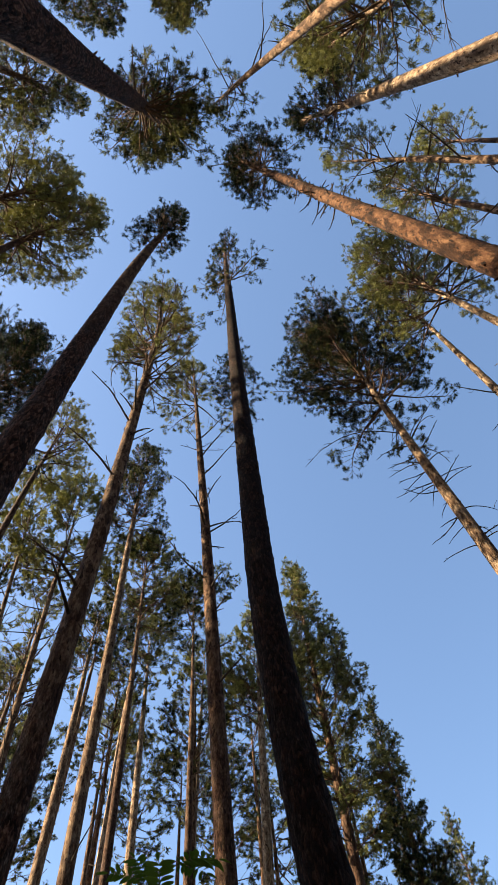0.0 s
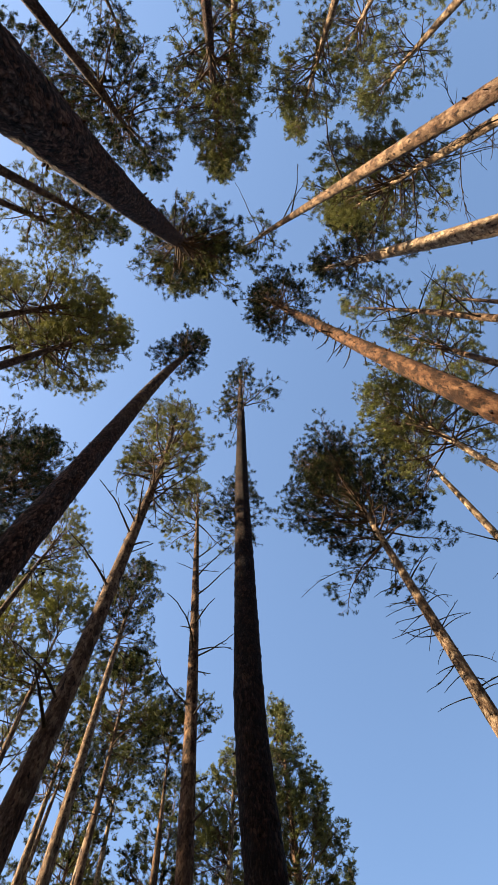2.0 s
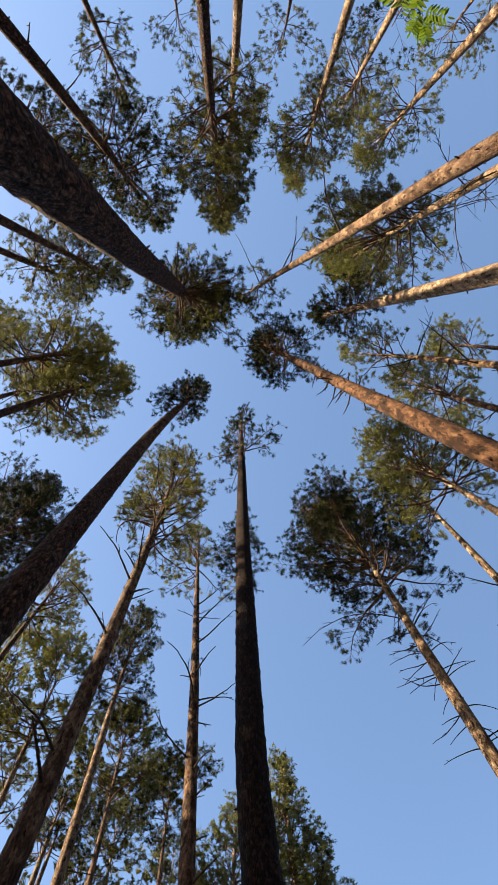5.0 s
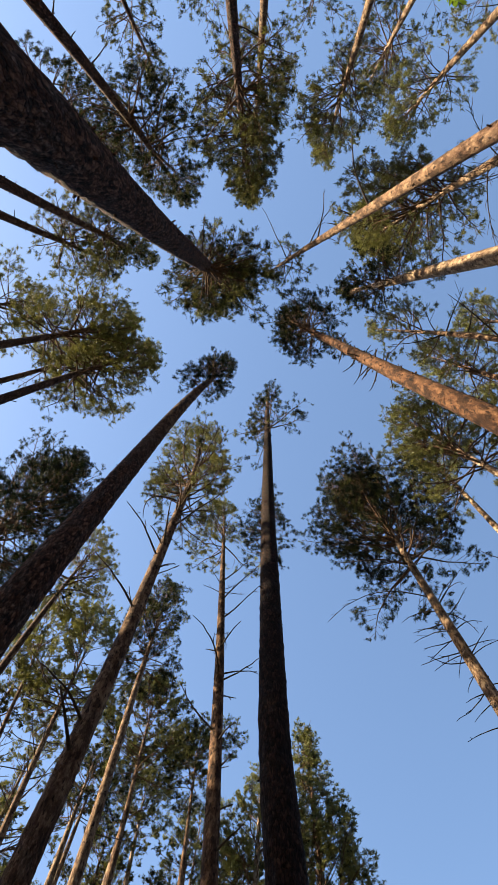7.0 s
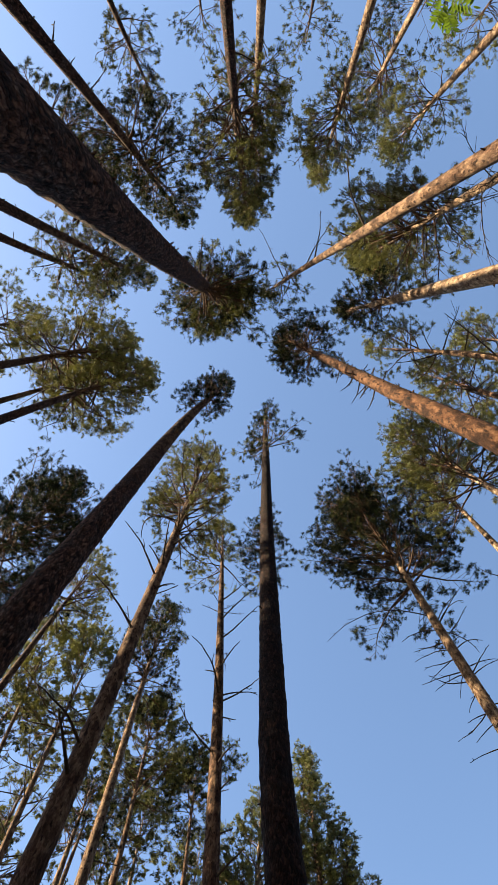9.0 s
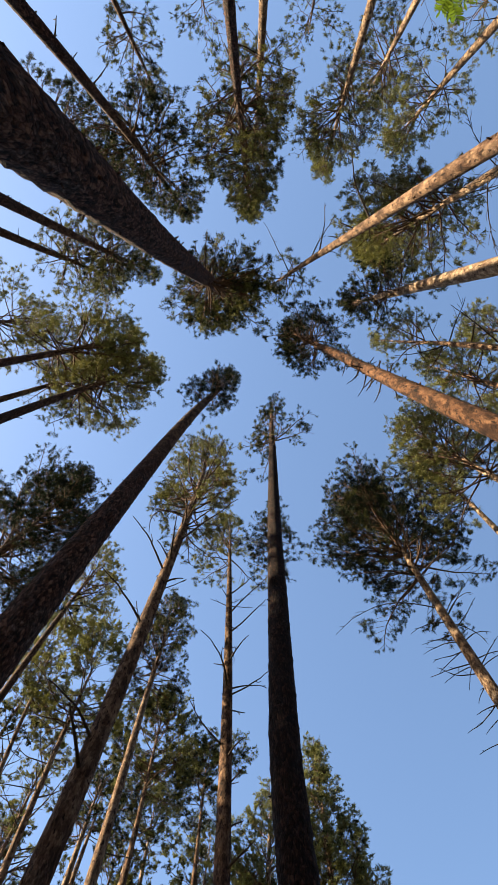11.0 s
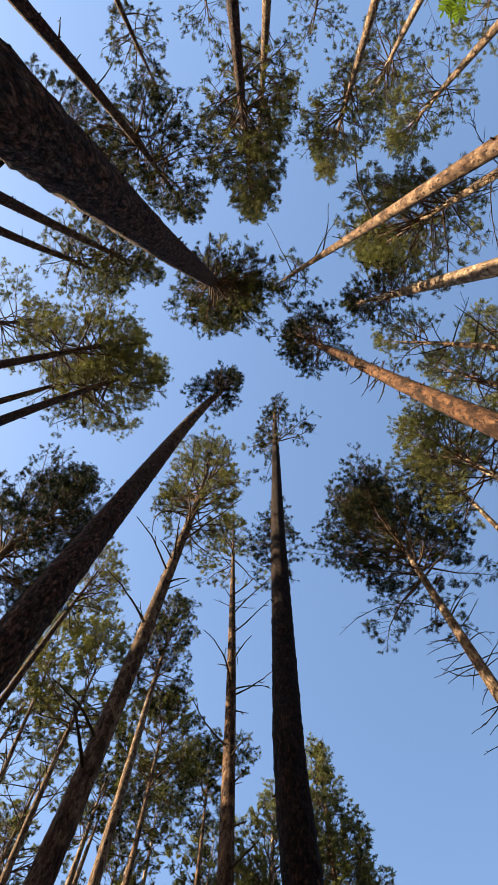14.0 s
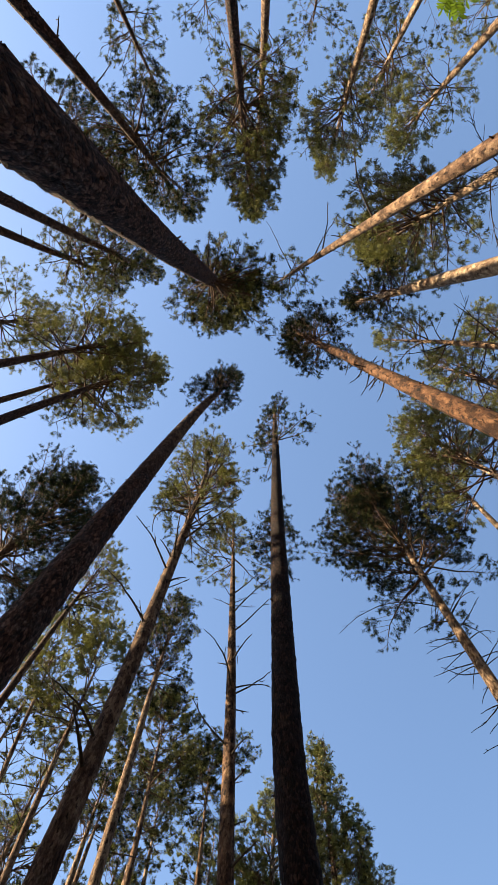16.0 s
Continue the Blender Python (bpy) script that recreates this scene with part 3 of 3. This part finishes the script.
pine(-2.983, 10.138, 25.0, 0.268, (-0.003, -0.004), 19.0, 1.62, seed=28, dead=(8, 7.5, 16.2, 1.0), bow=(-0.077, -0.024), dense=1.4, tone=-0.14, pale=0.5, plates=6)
pine(-3.44, 14.13, 25.0, 0.250, (0.00, 0.00), 20.0, 2.75, seed=29, dense=1.3, cone=0.8, label='slender Scots pine farther off with a sunlit olive crown', tone=0.06)
pine(-1.83, 15.70, 23.8, 0.250, (0.00, 0.00), 21.1, 2.75, seed=30, dense=1.3, label='slender Scots pine farther off with a sunlit olive crown', tone=0.06)
pine(2.21, 16.49, 26.2, 0.350, (0.00, 0.00), 12.5, 2.35, seed=31, dense=1.5, thin=0.8, cone=0.7, label='full-crowned young pine at the edge of open sky', tone=0.0)
pine(-0.52, 18.14, 25.0, 0.405, (1.03, -0.00), 19.0, 2.75, plates=4, seed=53, label='slender Scots pine farther off with a sunlit olive crown', dead=(10, 7.5, 16.2, 1.25), tone=0.06, pale=0.9)
pine(5.38, 23.62, 25.0, 0.350, (0.00, 0.00), 12.0, 1.95, seed=32, dense=1.5, cone=0.9, label='full-crowned young pine at the edge of open sky', tone=0.06)
pine(8.76, 29.71, 23.8, 0.325, (0.00, 0.00), 18.6, 1.38, seed=33, dense=1.3, cone=0.9, label='full-crowned young pine at the edge of open sky')
pine(5.48, 26.02, 22.5, 0.300, (0.00, 0.00), 16.9, 1.62, seed=34, dense=1.1, cone=0.9, label='full-crowned young pine at the edge of open sky', tone=0.06)
pine(5.39, 5.42, 24.4, 0.234, (0.49, -0.55), 19.7, 2.12, plates=6, pale=0.8, dense=1.15, seed=35, dead=(10, 8.8, 16.2, 1.25))
pine(5.29, 2.86, 24.4, 0.187, (-0.46, 0.73), 15.9, 2.38, plates=6, pale=0.8, dense=1.15, seed=36, dead=(6, 8.8, 16.2, 1.25), tone=0.16)
pine(4.04, 0.22, 25.0, 0.148, (-0.06, 0.50), 16.6, 1.25, pale=0.4, plates=6, seed=37, thin=0.6, dead=(16, 8.8, 16.2, 1.25), tone=0.16)
# high tone paints sunlight into the next two crowns
pine(7.06, 0.38, 24.4, 0.250, (0.00, 0.00), 21.5, 1.50, seed=38, tone=0.4, dense=1.15)
pine(5.58, 1.54, 23.8, 0.225, (0.00, 0.00), 18.2, 1.75, seed=39, tone=0.4, dense=1.15)
pine(-6.512, 16.926, 23.8, 0.370, (0.865, 0.289), 21.7, 2.12, seed=40, label='slender Scots pine farther off with a sunlit olive crown', dead=(8, 7.5, 16.2, 1.12), bow=(0.032, 0.012), pale=0.6, plates=5)
pine(-5.83, 16.22, 23.8, 0.381, (0.24, 0.08), 20.5, 2.12, seed=41, label='slender Scots pine farther off with a sunlit olive crown', dead=(8, 7.5, 16.2, 1.12), pale=0.6, plates=5)
pine(-4.73, 17.44, 25.0, 0.371, (0.52, 0.13), 22.0, 2.25, plates=4, seed=42, label='slender Scots pine farther off with a sunlit olive crown', dead=(8, 7.5, 16.2, 1.12), pale=0.9)
pine(-3.68, 18.54, 25.0, 0.357, (-0.29, -0.06), 22.6, 2.25, plates=4, seed=43, label='slender Scots pine farther off with a sunlit olive crown', dead=(10, 7.5, 16.2, 1.12), tone=0.06, pale=0.9)
pine(-2.96, 19.82, 25.0, 0.299, (1.15, 0.13), 22.7, 2.38, plates=4, seed=44, label='slender Scots pine farther off with a sunlit olive crown', dead=(10, 7.5, 16.2, 1.12), tone=0.06, pale=0.9)
pine(-3.19, 23.90, 22.5, 0.312, (0.00, 0.00), 20.7, 3.00, seed=45, dense=1.3, label='slender Scots pine farther off with a sunlit olive crown')
pine(-6.16, 22.27, 23.8, 0.300, (0.00, 0.00), 21.5, 3.00, seed=46, dense=1.3, label='slender Scots pine farther off with a sunlit olive crown')
pine(-9.43, 23.11, 23.8, 0.312, (0.00, 0.00), 21.3, 3.00, seed=47, dense=1.3, label='slender Scots pine farther off with a sunlit olive crown')
pine(-0.10, 21.51, 23.8, 0.275, (0.00, 0.00), 21.1, 3.25, seed=48, dense=1.3, label='slender Scots pine farther off with a sunlit olive crown')
pine(1.38, -8.10, 23.1, 0.250, (0.00, 0.00), 21.4, 1.38, seed=49)
pine(6.32, -8.76, 23.8, 0.275, (0.00, 0.00), 22.2, 2.12, seed=50)
pine(-1.56, -8.42, 23.1, 0.250, (0.00, 0.00), 21.4, 1.50, seed=51)
pine(4.60, -8.82, 23.1, 0.250, (0.00, 0.00), 21.8, 1.75, seed=52)
pine(-2.89, -6.14, 23.1, 0.175, (0.00, 0.00), 16.9, 1.06, seed=55)
pine(-9.21, 18.52, 23.8, 0.275, (0.00, 0.00), 19.6, 2.75, seed=56, dense=0.9, label='slender Scots pine farther off with a sunlit olive crown')
pine(-5.10, 19.04, 23.8, 0.275, (0.00, 0.00), 19.0, 2.38, seed=58, dense=0.9, label='slender Scots pine farther off with a sunlit olive crown')
pine(-4.92, 23.75, 23.8, 0.300, (0.00, 0.00), 18.0, 2.75, seed=59, dense=0.9, label='slender Scots pine farther off with a sunlit olive crown')
pine(-1.53, 22.53, 22.5, 0.300, (0.00, 0.00), 16.8, 2.88, seed=60, dense=0.9, label='slender Scots pine farther off with a sunlit olive crown')
pine(-2.18, 19.71, 23.8, 0.300, (0.00, 0.00), 17.7, 2.25, seed=61, dense=0.9, label='slender Scots pine farther off with a sunlit olive crown')
pine(0.38, 23.77, 22.5, 0.300, (0.00, 0.00), 17.5, 2.88, seed=62, dense=0.9, label='slender Scots pine farther off with a sunlit olive crown')
pine(3.48, 23.88, 22.5, 0.300, (0.00, 0.00), 17.3, 2.38, seed=64, dense=0.9, label='slender Scots pine farther off with a sunlit olive crown')
pine(-10.42, 24.83, 22.5, 0.275, (0.00, 0.00), 18.5, 3.25, seed=65, dense=0.9, label='slender Scots pine farther off with a sunlit olive crown')
pine(0.508, 6.422, 23.8, 0.200, (-0.055, 0.021), 18.7, 1.19, seed=66, bow=(-0.049, 0.006), tone=-0.08)
pine(-6.94, 14.22, 22.5, 0.220, (0.00, 0.00), 15.5, 2.20, seed=70, dense=0.6, tone=0.05, dry='hook', label='slender Scots pine farther off with a sunlit olive crown', dead=(20, 8.0, 16.5, 1.3))
pine(-7.47, 11.91, 22.5, 0.220, (0.00, 0.00), 16.5, 2.00, seed=71, dense=0.6, tone=0.05, dry='hook', label='slender Scots pine farther off with a sunlit olive crown', dead=(20, 8.0, 17.5, 1.3))


# ---- young rowans near the camera ----
def pinnate_leaf(root, way, up, length, rng):
    """A rowan leaf: a thin stalk with pairs of narrow leaflets and one at its end."""
    heap = Heap()
    way, up = unit(way), unit(up)
    side = unit(np.cross(way, up))
    up = np.cross(side, way)
    t = np.linspace(0, 1, 8)
    stalk = root + way * (t * length)[:, None] - up * (0.22 * length * t ** 2)[:, None]
    v, q = tube(stalk, np.linspace(0.0016, 0.0007, 8), 4)
    heap.add(v, q)
    pairs = 6
    for i in range(pairs + 1):
        at, d0 = along(stalk, min(0.22 + 0.78 * i / pairs, 0.999))
        for sign in ((-1, 1) if i < pairs else (0,)):
            d = unit(d0 * (0.45 if sign else 1.0) + side * sign + rng.normal(0, 0.08, 3))
            n = unit(up + rng.normal(0, 0.25, 3))
            w = unit(np.cross(d, n))
            size = length * (0.30 + 0.06 * math.sin(math.pi * i / pairs)) * rng.uniform(0.9, 1.1)
            s = np.array([0, 0.2, 0.5, 0.8, 1.0])
            half = size * 0.17 * np.array([0.25, 0.8, 1.0, 0.65, 0.04])
            mid = at + d * (s * size)[:, None] - n * (0.12 * size * s ** 2)[:, None]
            lift = n * (half * 0.35)[:, None]
            rows = np.stack([mid - w * half[:, None] + lift, mid, mid + w * half[:, None] + lift], 1).reshape(-1, 3)
            quads = [(3 * j + k, 3 * j + k + 1, 3 * j + k + 4, 3 * j + k + 3) for j in range(4) for k in range(2)]
            heap.add(rows, np.array(quads))
    return heap.arrays()


def rowan(x, y, tip, spread, seed):
    """A thin rowan sapling with its foot at x, y, bent towards tip (from the foot)."""
    rng = np.random.default_rng(seed)
    tree = tagged(new("rowan_sapling"), "young rowan sapling with green feathered leaves on a thin stem", "sapling", "rowan saplings")
    tree.location = (x, y, 0)
    tip = np.array(tip)
    s = np.linspace(0, 1, 14)
    line = np.stack([tip[0] * s ** 1.8, tip[1] * s ** 1.8, tip[2] * s ** 0.9], -1)
    v, q = tube(line, np.linspace(0.013, 0.003, 14), 7, 0.05, rng)
    mesh_object("stem", v, q, DEAD_WOOD, tree)
    for i in range(14):
        p, d = along(line, 0.72 + 0.279 * i / 13)
        a = i * 2.4 + rng.normal(0, 0.3)
        out = np.array([math.cos(a), math.sin(a), 0.35])
        reach = spread * rng.uniform(0.5, 1.2) * (1.15 - i / 15)
        end = p + unit(out + d * 0.5) * reach
        v, q = tube(np.array([p, (p + end) / 2 + (0, 0, 0.01), end]), (0.004, 0.003, 0.002), 5)
        mesh_object("twig", v, q, DEAD_WOOD, tree)
        for j in range(3):
            b = a + (j - 1) * 0.9 + rng.normal(0, 0.2)
            lv, lq = pinnate_leaf(end - (end - p) * 0.3 * (j != 1), np.array([math.cos(b), math.sin(b), rng.uniform(-0.1, 0.5)]), np.array([0, 0, 1.0]), rng.uniform(0.15, 0.21), rng)
            mesh_object("leaf", lv, lq, LEAVES, tree)
    return tree


rowan(-0.49, 3.31, (0.05, -0.35, 3.72), 0.3, 5)
rowan(1.57, -2.86, (-0.41, 0.74, 6.68), 0.3, 8)
